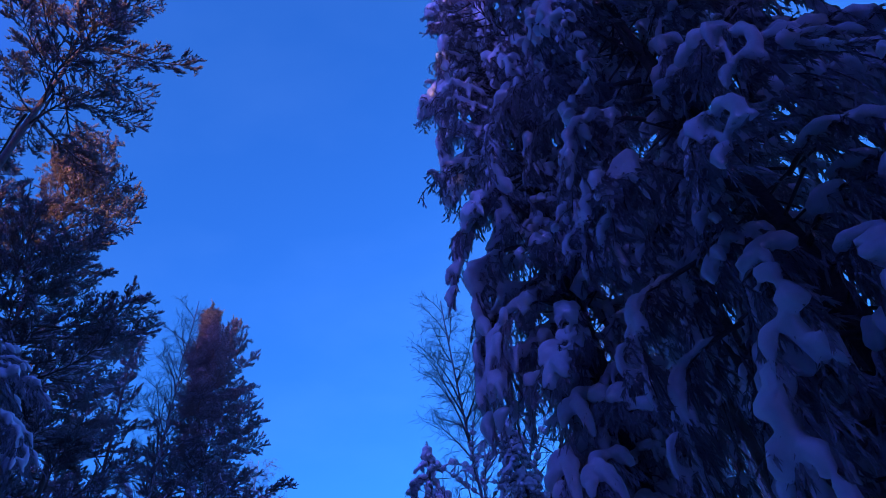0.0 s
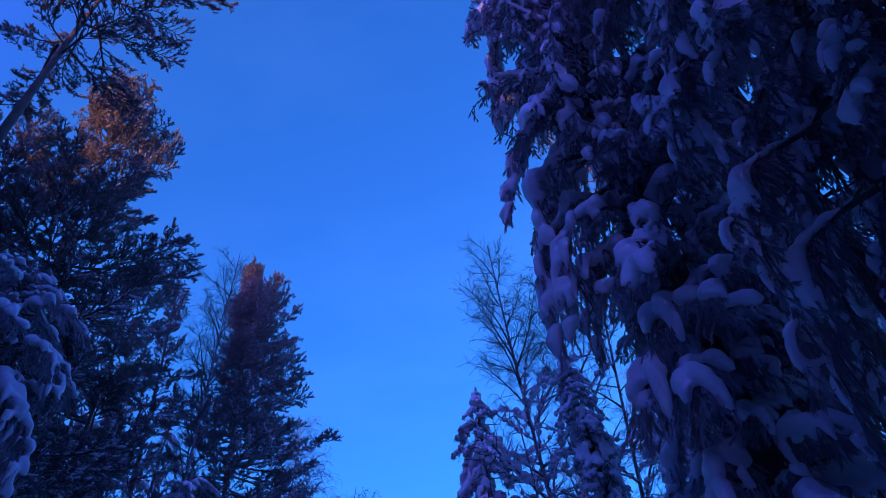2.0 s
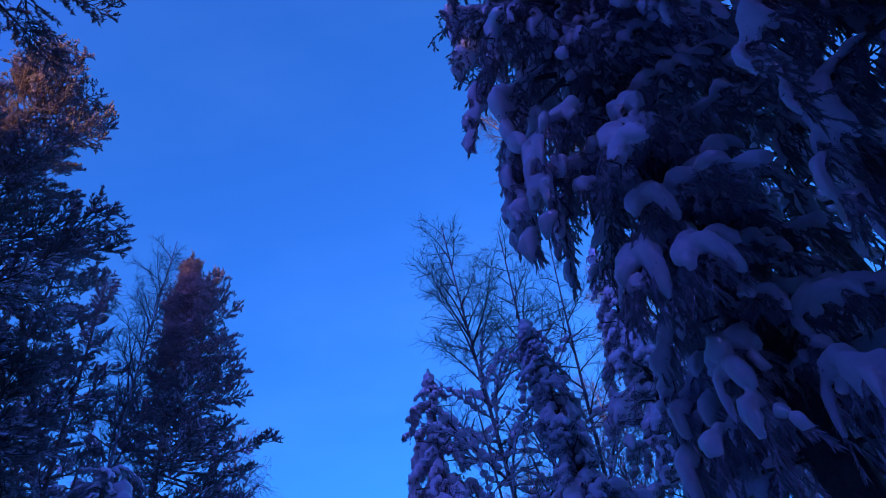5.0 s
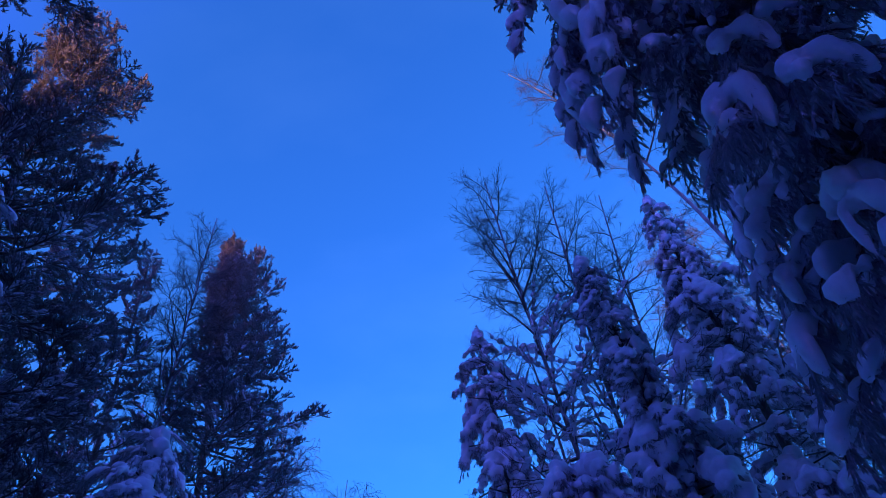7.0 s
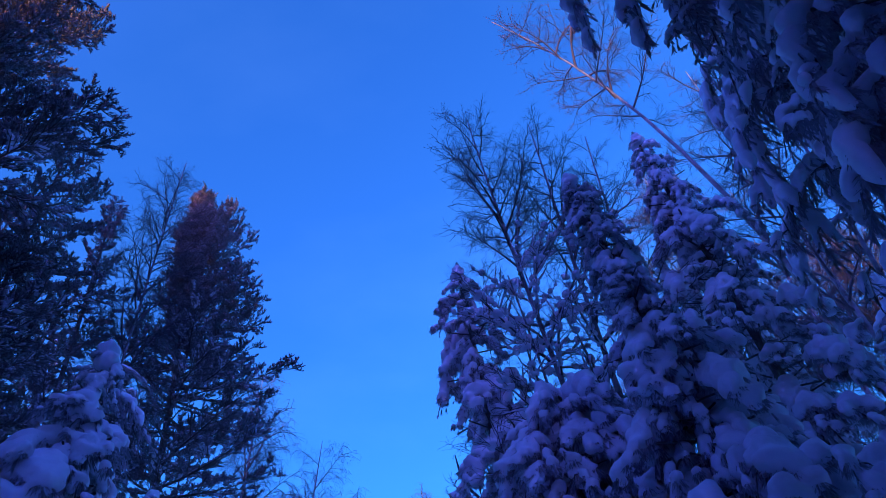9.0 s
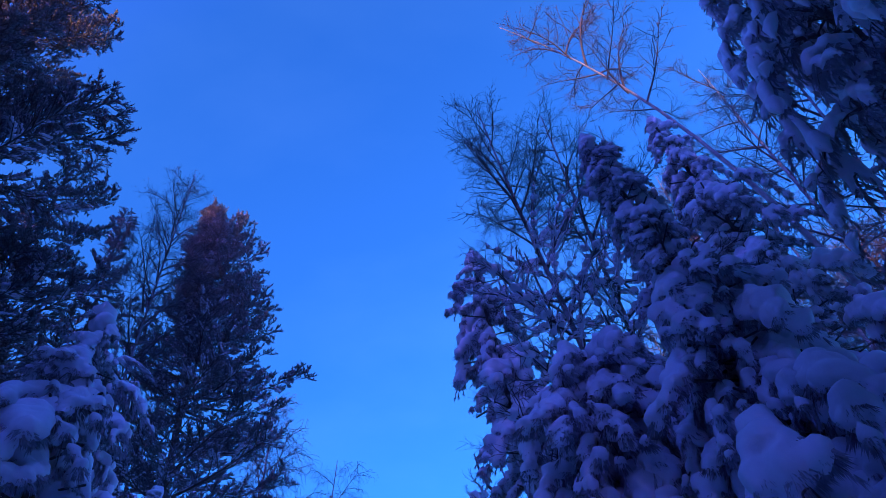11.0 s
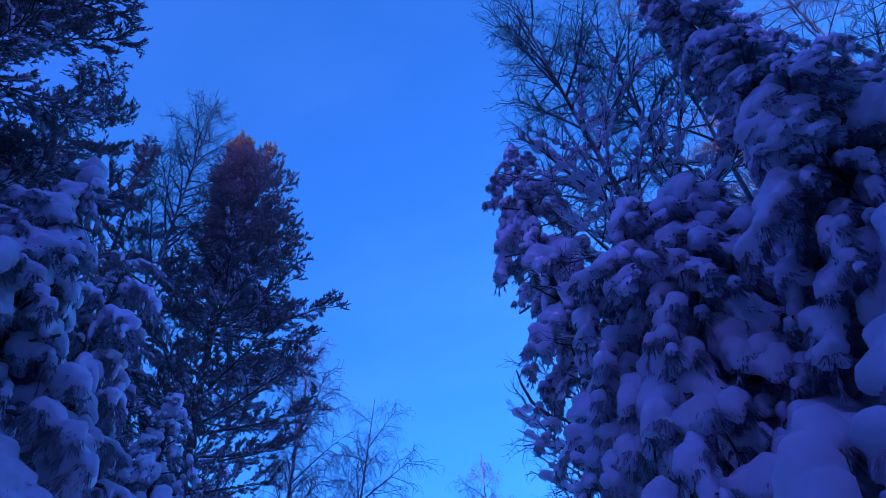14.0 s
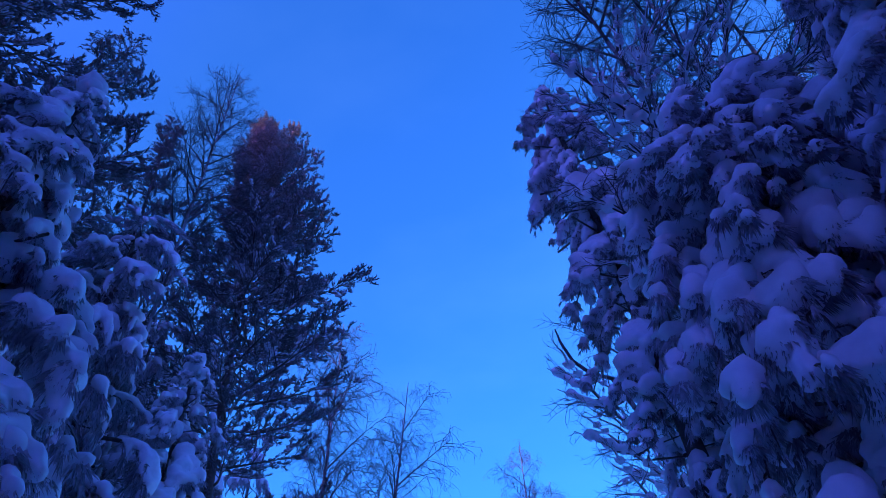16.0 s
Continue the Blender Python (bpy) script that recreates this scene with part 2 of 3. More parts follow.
# ---- branches of snow-laden spruce, built once and shared ----
def spruce_branch(seed, L, droop, snow, cover, subs, voxel, gap=0.020, stub=0.0, thin=0.3, fringe=2, sizes=(0.05, 0.08, 0.14)):
    """A bough of length L that bends down under its snow: needled shoots, and the snow body. Also gives its reach."""
    random.seed(seed)
    wood, white = Soup(), Soup()
    ph = rnd(0, 6)

    def axis(s):
        return Vector((L * (s - 0.36 * droop * s * s), 0.06 * L * math.sin(3 * s + ph), L * (0.12 * s - droop * (0.42 * s * s + 0.42 * s ** 4))))

    pts = [axis(i / 11) for i in range(12)]
    wood.tube(pts, [(0.012 + 0.010 * L) * (1 - 0.075 * i) for i in range(12)], 5, 1)
    if stub:
        wood.tube([(-stub, 0, -0.05 * stub), (0, 0, 0)], [0.014, 0.012], 5, 1, False)
    lines, twigs = [(pts[2:], 1.0)], []
    for k in range(subs):
        s = 0.12 + 0.84 * k / (subs - 1) + rnd(-0.03, 0.03)
        p, turn = axis(s), (1 if k % 2 else -1) * radians(rnd(12, 62))
        ln = (0.22 + 0.17 * L * (1 - 0.45 * s)) * rnd(0.6, 1.25)
        d = Vector((math.cos(turn), math.sin(turn), 0))
        hang = rnd(0.7, 1.4) * (0.5 + 0.6 * droop)
        sub = [p + d * ln * (u - 0.42 * min(hang, 1.2) * u * u) + Vector((0, 0, ln * (0.06 * u - hang * u ** 1.8))) for u in (0, 0.2, 0.4, 0.6, 0.8, 1)]
        wood.tube(sub[::2] + sub[-1:], [0.010, 0.008, 0.006, 0.004], 3, 1, False)
        lines.append((sub, 0.8))
    for line, _ in list(lines):
        for _ in range(fringe if line is not lines[0][0] else 2 * fringe):
            p = line[random.randrange(1, len(line) - 1)]
            d = Vector((rnd(-0.5, 0.6), rnd(-0.6, 0.6), rnd(-1.3, -0.5))).normalized() * rnd(0.12, 0.30)
            twigs.append([p, p + d * 0.5 + Vector((0, 0, -0.02)), p + d + Vector((0, 0, -0.06))])
    for line in [l for l, _ in lines] + twigs:
        run = sum((b - a).length for a, b in zip(line, line[1:]))
        count = max(4, int(run / gap))
        for i in range(count):
            u = (i + rnd(0, 1)) / count * (len(line) - 1.001)
            a, b = line[int(u)], line[int(u) + 1]
            p, t = a.lerp(b, u - int(u)), (b - a).normalized()
            side = t.cross(Vector((0, 0, 1)))
            d = t * rnd(0.3, 1.0) + side * rnd(-0.8, 0.8) + Vector((rnd(-0.4, 0.3), rnd(-0.3, 0.3), rnd(-1.0, 0.1)))
            wood.needle(p, d, rnd(0.045, 0.085), rnd(0.006, 0.011), 0)
        t = (line[-1] - line[-2]).normalized()
        for _ in range(9):
            wood.needle(line[-1] - t * rnd(0, 0.05), t + Vector((rnd(-0.4, 0.4), rnd(-0.4, 0.4), rnd(-0.5, 0.1))), rnd(0.06, 0.11), 0.011, 0)
    for n, (line, size) in enumerate(lines):
        run = sum((b - a).length for a, b in zip(line, line[1:]))
        if n and rnd(0, 1) > cover:
            continue
        f, end = rnd(0.0, 0.25), 0.0
        while f < 0.85:
            # one slab: a run of lumps that swells and thins out, then a bare stretch
            end = min(f + rnd(0.25, 0.6) * (1.0 if n == 0 else 1.4), 0.92)
            wide, start, k = snow * size * rnd(sizes[0], sizes[2]), f, rnd(0, 50)
            while f < end:
                u = f * (len(line) - 1.001)
                a, b = line[int(u)], line[int(u) + 1]
                p, t = a.lerp(b, u - int(u)), (b - a).normalized()
                swell = 0.45 + 0.55 * math.sin(math.pi * (f - start + 0.02) / (end - start + 0.04)) ** 0.5
                w = wide * swell * (1 + 0.45 * noise.noise(Vector((f * run * 5, k, 0)))) * (1.22 - 0.72 * f)
                up = (Vector((0, 0, 1)) - t * t.z) * 0.8 + Vector((0.5 * abs(t.z), 0, 0.2))
                white.ball(p + up * w * 0.6, w * rnd(0.95, 1.2), w * rnd(0.95, 1.2), w * (0.75 + 0.45 * abs(t.z)), 0.35, 8, 6)
                for _ in range(3):
                    wood.needle(p, t * 0.4 + Vector((rnd(-0.9, 0.9), rnd(-0.9, 0.9), rnd(-1.4, -0.4))), w * rnd(1.0, 1.5) + 0.04, rnd(0.007, 0.011), 0)
                f += w * rnd(0.55, 0.9) / run
            f += rnd(0.10, 0.40)
    reach = max(p.x for line, _ in lines for p in line)
    return wood.mesh("spruce_bough", [SPRUCE_NEEDLES, SPRUCE_BARK]), melted(white, "bough_snow", voxel, 2, thin), reach


def laden_bough(seed, L, droop, fat, cover=0.75, stub=0.6):
    """A short bough under round pillows of snow, dark needles hanging out below each. Also gives its reach."""
    random.seed(seed)
    wood, white = Soup(), Soup()
    ph = rnd(0, 6)

    def axis(s):
        return Vector((L * (s - 0.30 * droop * s * s), 0.07 * L * math.sin(3 * s + ph), L * (0.10 * s - droop * (0.45 * s * s + 0.25 * s ** 4))))

    main = [axis(i / 9) for i in range(10)]
    wood.tube(main, [(0.012 + 0.010 * L) * (1 - 0.09 * i) for i in range(10)], 5, 1)
    wood.tube([(-stub, 0, -0.05 * stub), (0, 0, 0)], [0.014, 0.012], 5, 1, False)
    lines = [main]
    for k in range(6):
        s = 0.22 + 0.70 * k / 5 + rnd(-0.04, 0.04)
        turn = (1 if k % 2 else -1) * radians(rnd(28, 70))
        ln = L * rnd(0.24, 0.42) * (1.15 - 0.5 * s)
        d = Vector((math.cos(turn), math.sin(turn), 0))
        hang = rnd(0.5, 1.1) * droop
        sub = [axis(s) + d * ln * (u - 0.3 * u * u) + Vector((0, 0, ln * (0.08 * u - hang * u ** 1.8))) for u in (0, 0.33, 0.67, 1)]
        wood.tube(sub, [0.010, 0.008, 0.006, 0.004], 3, 1, False)
        lines.append(sub)

    def pillow(p, t, r):
        """One lump that sags over its sides, and the shoots under it."""
        white.ball(p + Vector((0, 0, 0.50 * r)), r * rnd(0.95, 1.15), r * rnd(0.95, 1.15), r * rnd(0.85, 1.35), 0.35, 10, 8)
        for _ in range(2):
            a = rnd(0, 2 * math.pi)
            q = Vector((math.cos(a), math.sin(a), 0)) * r * 0.5 + t * r * 0.4
            w = r * rnd(0.45, 0.7)
            white.ball(p + q + Vector((0, 0, rnd(-0.25, 0.2) * r)), w, w, w * rnd(0.9, 1.3), 0.3, 8, 6)
        for _ in range(int(150 * r / 0.14)):
            a, k = rnd(0, 2 * math.pi), math.sqrt(rnd(0, 1))
            q = p + Vector((math.cos(a), math.sin(a), 0)) * r * 0.85 * k + Vector((0, 0, -0.25 * r))
            wood.needle(q, Vector((math.cos(a) * k, math.sin(a) * k, rnd(-1.8, -0.5))) + t * 0.5, rnd(0.05, 0.10) + 0.35 * r * (1 - k), rnd(0.007, 0.012), 0)

    for n, line in enumerate(lines):
        run = sum((b - a).length for a, b in zip(line, line[1:]))
        f = 0.18 if n == 0 else 0.35
        while f <= 1.0:
            u = min(f, 0.999) * (len(line) - 1.001)
            a, b = line[int(u)], line[int(u) + 1]
            r = fat * (rnd(0.10, 0.185) if n == 0 else rnd(0.06, 0.13))
            if rnd(0, 1) < cover:
                pillow(a.lerp(b, u - int(u)), (b - a).normalized(), r)
            f += r * rnd(1.4, 2.9) / run
        for i in range(int(run / 0.016)):
            u = rnd(0, 1) * (len(line) - 1.001)
            a, b = line[int(u)], line[int(u) + 1]
            t = (b - a).normalized()
            wood.needle(a.lerp(b, u - int(u)), t * rnd(0.2, 0.6) + Vector((rnd(-0.4, 0.4), rnd(-0.4, 0.4), rnd(-1.4, -0.6))), rnd(0.06, 0.11), rnd(0.007, 0.012), 0)
        t = (line[-1] - line[-2]).normalized()
        for _ in range(14):
            wood.needle(line[-1] + t * 0.04, t + Vector((rnd(-0.4, 0.4), rnd(-0.4, 0.4), rnd(-0.8, 0.0))), rnd(0.07, 0.13), 0.008, 0)
    reach = max(p.x for line in lines for p in line)
    return wood.mesh("spruce_bough", [SPRUCE_NEEDLES, SPRUCE_BARK]), melted(white, "bough_snow", 0.026, 3, 0.24, 0.75), reach


HEAVY = [laden_bough(11 + i, 1.05, d, f) for i, (d, f) in enumerate(((0.9, 0.85), (1.2, 0.72), (1.4, 0.95), (1.6, 0.75), (1.3, 0.65), (1.1, 1.0), (1.5, 0.85), (1.8, 0.7), (1.0, 0.6), (1.7, 0.9)))]
LIGHT = [spruce_branch(31 + i, 1.25, d, 1.0, 0.74, 12, 0.026, 0.0095, 0.6, 0.14, 4, (0.05, 0.08, 0.115)) for i, d in enumerate((0.35, 0.55, 0.75, 0.9, 1.05, 0.65))]
LIGHT_LONG = [spruce_branch(41 + i, 2.1, d, 1.05, 0.72, 17, 0.030, 0.0095, 0.6, 0.14, 4, (0.055, 0.085, 0.135)) for i, d in enumerate((0.6, 0.8, 1.0, 1.3, 1.7))]
SPARSE = [spruce_branch(61 + i, 1.7, d, 0.90, 0.60, 15, 0.028, 0.0095, 0.6, 0.18, 4, (0.05, 0.08, 0.125)) for i, d in enumerate((0.9, 1.05, 1.2, 1.35))]


def leader_mesh(seed):
    random.seed(seed)
    s = Soup()
    s.tube([(0, 0, 0), (0.01, 0, 0.3), (0, 0.01, 0.6)], [0.02, 0.014, 0.006], 5, 1)
    for i in range(70):
        z = rnd(0.0, 0.6)
        a = rnd(0, 2 * math.pi)
        s.spindle((0, 0, z), (math.cos(a), math.sin(a), rnd(0.0, 1.2)), rnd(0.08, 0.20) * (1.15 - z), 0.015, 0)
    return s.mesh("leader", [SPRUCE_NEEDLES, SPRUCE_BARK])


LEADER = leader_mesh(5)


def cap_mesh(seed):
    """The cap of snow that sits on a laden leader, with a bulge at its side."""
    random.seed(seed)
    s = Soup()
    s.ball((0, 0, -0.02), 0.13, 0.12, 0.13, 0.45, 10, 8)
    s.ball((0.07, 0.03, -0.14), 0.11, 0.10, 0.12, 0.35, 9, 7)
    s.ball((-0.06, -0.05, -0.20), 0.12, 0.10, 0.11, 0.35, 9, 7)
    return melted(s, "snow_cap", 0.025, 2, 0.3)


CAP = cap_mesh(6)


def trunk_mesh(seed, h, r0, r1, bend, mat, lean=(0, 0), sides=10, arch=(0, 0)):
    random.seed(seed)
    s, n = Soup(), 14
    ph = rnd(0, 6)
    pts = []
    for i in range(n + 1):
        u = i / n
        pts.append(Vector((lean[0] * u + arch[0] * u ** 3.75 + bend * math.sin(3 * u + ph) * u * (1 - u), lean[1] * u + arch[1] * u ** 3.75 + bend * math.cos(2.5 * u + ph) * u * (1 - u), h * u)))
    rad = [r0 + (r1 - r0) * (i / n) ** 0.85 + (0.35 * r0 if i == 0 else 0) for i in range(n + 1)]
    s.tube(pts, rad, sides, 0)
    return s.mesh("trunk", [mat]), pts


def on_line(pts, u):
    u = min(max(u, 0), 0.9999) * (len(pts) - 1)
    return pts[int(u)].lerp(pts[int(u) + 1], u - int(u))


def spruce(label, x, y, h, prof, load, seed, count, lean=(0, 0), z0=1.2, group="snow-laden spruces", top=0.6):
    """A spruce h metres high: trunk, leader and drooping boughs, each with its snow. prof: heights and crown radii."""
    tree = root("spruce", x, y, label, "tree", group)
    me, pts = trunk_mesh(seed, h, 0.009 * h + 0.03, 0.02, 0.1, SPRUCE_BARK, lean)
    part("trunk", me, tree)
    part("leader", LEADER, tree, Matrix.Translation(pts[-1] - Vector((0, 0, 0.2))) @ Matrix.Scale(top, 4))
    if load == "heavy":
        part("snow_cap", CAP, tree, Matrix.Translation(pts[-1] - Vector((0, 0, 0.06))) @ Matrix.Rotation(seed, 4, "Z"))["kind"] = "stuff"
    short, long = {"heavy": (HEAVY, HEAVY), "light": (LIGHT, LIGHT_LONG), "sparse": (LIGHT, SPARSE)}[load]
    zs, rs = [p[0] for p in prof], [p[1] for p in prof]
    random.seed(seed + 100)
    count = int(count * 0.88) if load == "heavy" else count
    for i in range(count):
        q = (i + rnd(0.1, 0.9)) / count
        z = z0 + (h - 0.12 - z0) * q
        az = i * 2.39996 + rnd(-0.35, 0.35)
        r = float(np.interp(z - (0.3 if load == "heavy" else 0.9), zs, rs)) * (rnd(0.4, 0.6) if i % 4 == 3 else rnd(0.62, 1.18) if load == "heavy" else rnd(0.75, 1.1))
        wood, white, reach = random.choice(long if r > 1.15 else short)
        size = min(rnd(0.75, 1.1), max(0.22, r / reach))
        out = max(0.0, r - reach * size)
        up = (14 if load == "heavy" else 34) * max(0, (z - h + 2.2) / 2.2) + rnd(-12, 10)
        m = Matrix.Translation(on_line(pts, z / h) + Vector((math.cos(az), math.sin(az), 0)) * out) @ Euler((rnd(-0.2, 0.2), -radians(up), az), "XYZ").to_matrix().to_4x4() @ Matrix.Diagonal((size, size ** 0.8 * rnd(0.85, 1.2), size ** 0.8 * rnd(0.85, 1.1), 1))
        b = part("branch", wood, tree, m)
        part("snow", white, b)["kind"] = "stuff"
    return tree


# ---- pine limbs ----
def pine_limb(seed, rise, dense, snow, tufts=2):
    """A limb 2 m long whose twigs end in upright needle tufts, with thin lines of snow along its wood."""
    random.seed(seed)
    s, white = Soup(), Soup()
    L = 2.0

    def axis(t):
        return Vector((L * t, 0.12 * math.sin(4 * t + seed), L * (rise * t + 0.16 * t * t) - 0.12 * math.sin(math.pi * t)))

    s.tube([axis(i / 7) for i in range(8)], [0.035 * (1 - 0.12 * i) for i in range(8)], 5, 1)
    twigs = []
    for k in range(dense):
        t = 0.28 + 0.72 * (k + rnd(0, 1)) / dense
        p, turn = axis(t), (1 if k % 2 else -1) * radians(rnd(20, 65))
        ln = rnd(0.35, 0.75) * (1.15 - 0.6 * t)
        d = Vector((math.cos(turn), math.sin(turn), rnd(0.0, 0.35)))
        end = p + d * ln + Vector((0, 0, 0.12 * ln))
        s.tube([p, p.lerp(end, 0.5) - Vector((0, 0, 0.03)), end], [0.012, 0.009, 0.005], 4, 1)
        twigs.append((p, end, 1.0))
        for _ in range(2):
            q = p.lerp(end, rnd(0.35, 0.9))
            e2 = q + Vector((d.x * rnd(0.4, 1), d.y + rnd(-0.8, 0.8), rnd(0.1, 0.7))).normalized() * rnd(0.14, 0.3)
            s.tube([q, e2], [0.006, 0.004], 3, 1)
            twigs.append((q, e2, 0.85))
    twigs.append((axis(0.85), axis(1.0), 1.0))
    for p, end, size in twigs:
        d = (end - p).normalized()
        for j in range(4):
            c = p.lerp(end, 0.30 + 0.70 * j / 3)
            for _ in range(tufts + 1 if j == 3 else tufts):
                w = d * rnd(0.3, 1.0) + Vector((rnd(-0.6, 0.6), rnd(-0.6, 0.6), rnd(0.0, 1.0)))
                s.rod(c, w, rnd(0.11, 0.18) * size, rnd(0.014, 0.020), 0)
        if rnd(0, 1) < snow:
            for j in range(4):
                w = rnd(0.012, 0.022)
                white.ball(p.lerp(end, 0.05 + 0.24 * j) + Vector((0, 0, 0.006 + w * 0.5)), w * 3.2, w * 2.6, w * 0.9, 0.3, 5, 3)
    for i in range(12):
        w = rnd(0.014, 0.030) * (0.4 + snow)
        white.ball(axis(0.08 + i * 0.07) + Vector((0, 0, 0.03 + w * 0.4)), w * 3.6, w * 1.3, w * 0.9, 0.3, 5, 3)
    return s.mesh("pine_limb", [PINE_NEEDLES, PINE_BARK]), white.mesh("limb_snow", [SNOW])


PINE = [pine_limb(71 + i, r, 20, 0.0) for i, r in enumerate((0.05, 0.18, 0.30, 0.42, 0.10))]
PINE_SNOWY = [pine_limb(81 + i, r, 17, 0.40) for i, r in enumerate((-0.12, 0.0, 0.12, 0.2))]
PINE_BARE = [pine_limb(121 + i, r, 13, 0.25, 2) for i, r in enumerate((-0.15, -0.05, 0.08))]


def pine(label, x, y, h, prof, seed, count, lean=(0, 0), z0=0.45, low=0.0, group="tall pines", bend=0.3, side=(0, 0), bias=1.0, droop=0, bare=0.0):
    """A pine h metres high with a bare lower trunk, limbs turned up at the tips, and snow on the lower ones."""
    tree = root("pine", x, y, label, "tree", group)
    me, pts = trunk_mesh(seed, h, 0.0075 * h, 0.022, bend, PINE_BARK, lean)
    part("trunk", me, tree)
    zs, rs = [p[0] for p in prof], [p[1] for p in prof]
    random.seed(seed + 200)
    for i in range(count):
        q = ((i + rnd(0.1, 0.9)) / count) ** bias
        u = z0 + (0.995 - z0) * q
        az = i * 2.39996 + rnd(-0.4, 0.4)
        r = float(np.interp(u * h, zs, rs)) * (rnd(0.35, 0.62) if i % 5 in (2, 4) else rnd(0.72, 1.16))
        r *= (1 + side[0] * math.cos(az) + side[1] * math.sin(az))
        wood, white = random.choice(PINE_BARE if q < bare else PINE_SNOWY if q < low else PINE)
        size = max(0.22, r / 2.0)
        up = 40 * max(0, (q - 0.55) / 0.45) + rnd(-8, 10) - droop
        fat = 0.9 * max(size, 0.45) ** 0.6
        m = Matrix.Translation(on_line(pts, u)) @ Euler((rnd(-0.3, 0.3), -radians(up), az), "XYZ").to_matrix().to_4x4() @ Matrix.Diagonal((size, fat, fat, 1))
        b = part("limb", wood, tree, m)
        part("snow", white, b)["kind"] = "stuff"
    return tree


# ---- birch limbs ----
def birch_limb(seed, spread, droop, snow, subs=13, k0=1.0, hang=0.0):
    """A bare limb 3 m long that rises, divides three times and ends in fine crooked twigs."""
    random.seed(seed)
    s, white = Soup(), Soup()
    L = 3.0

    def axis(t):
        return Vector((L * (spread * t + 0.10 * t * t), 0.10 * math.sin(3.5 * t + seed), L * (0.80 * t - 0.12 * t * t) * (1.15 - spread)))

    def shoot(stem, u, d, ln, segs, radius, sag, kink=0.34):
        parent, first, sides = stem
        line, step = [on_line(parent, u)], ln / segs
        d = d.normalized()
        for _ in range(segs):
            d = (d + Vector((rnd(-kink, kink), rnd(-kink, kink), 0.85 * rnd(-kink, kink) + 0.02 - sag))).normalized()
            line.append(line[-1] + d * step)
        ring = first + sides * min(int(u * (len(parent) - 1) + 0.5), len(parent) - 1)
        return line, s.tube(line, [radius * k0 * (1 - 0.55 * i / segs) for i in range(segs + 1)], 3, 0, False, ring), 3

    def fork(line, u, wide):
        d = (on_line(line, min(u + 0.1, 1)) - on_line(line, max(u - 0.1, 0))).normalized()
        a = rnd(0, 2 * math.pi)
        o = d.orthogonal().normalized()
        o = o * math.cos(a) + d.cross(o) * math.sin(a)
        w = radians(rnd(28, 55)) * wide
        return d * math.cos(w) + o * math.sin(w)

    main = [axis(i / 8) for i in range(9)]
    stem = main, s.tube(main, [0.030 * (1 - 0.112 * i) + 0.002 for i in range(9)], 5), 5
    for k in range(subs):
        t = 0.12 + 0.86 * (k + rnd(0, 1)) / subs
        sub = shoot(stem, t, fork(main, t, 1.1) + Vector((0, 0, 0.15)), rnd(0.55, 1.25) * (1.15 - 0.65 * t), 4, 0.0110, 0.06 * droop + 0.22 * hang)
        for j in range(5):
            u = 0.12 + 0.85 * (j + rnd(0, 1)) / 5
            twig = shoot(sub, u, fork(sub[0], u, 1.0), rnd(0.22, 0.55) * (1 + 0.6 * hang), 3, 0.0058, 0.10 * droop + 0.5 * hang, 0.58)
            for _ in range(1):
                u2 = rnd(0.2, 0.9)
                shoot(twig, u2, fork(twig[0], u2, 1.0), rnd(0.10, 0.26) * (1 + 0.6 * hang), 2, 0.0042, 0.5 * hang, 0.6)
        if rnd(0, 1) < snow:
            lift = Vector((0, 0, 0.016))
            white.tube([p + lift for p in sub[0][:4]], [rnd(0.018, 0.028), rnd(0.022, 0.034), rnd(0.014, 0.026), 0.008], 6)
            w = rnd(0.06, 0.12)
            white.ball(on_line(main, t) + Vector((0, 0, w * 0.6)), w * 1.2, w * 1.1, w * 0.95, 0.35, 9, 7)
    if snow > 0:
        white.tube([axis(0.04 + 0.06 * i) + Vector((0, 0, 0.03)) for i in range(14)], [rnd(0.026, 0.052) * (1 - 0.04 * i) for i in range(14)], 7)
    return s.mesh("birch_limb", [BIRCH_TWIG]), (white.mesh("limb_snow", [SNOW]) if snow > 0 else None), axis(1.0).x + 0.25


BIRCH = [birch_limb(91 + i, sp, dr, 0.0, 12, 1.05) for i, (sp, dr) in enumerate(((0.35, 0.5), (0.5, 0.8), (0.65, 0.4), (0.45, 1.2)))]
BIRCH_FAR = [birch_limb(94 + i, sp, dr, 0.0, 14, 1.25, 1.0) for i, (sp, dr) in enumerate(((0.35, 0.6), (0.5, 1.1), (0.42, 1.5)))]
BIRCH_SNOWY = [birch_limb(97 + i, sp, dr, 0.6, 9, 1.15) for i, (sp, dr) in enumerate(((0.45, 0.5), (0.6, 0.3), (0.75, 0.6)))]


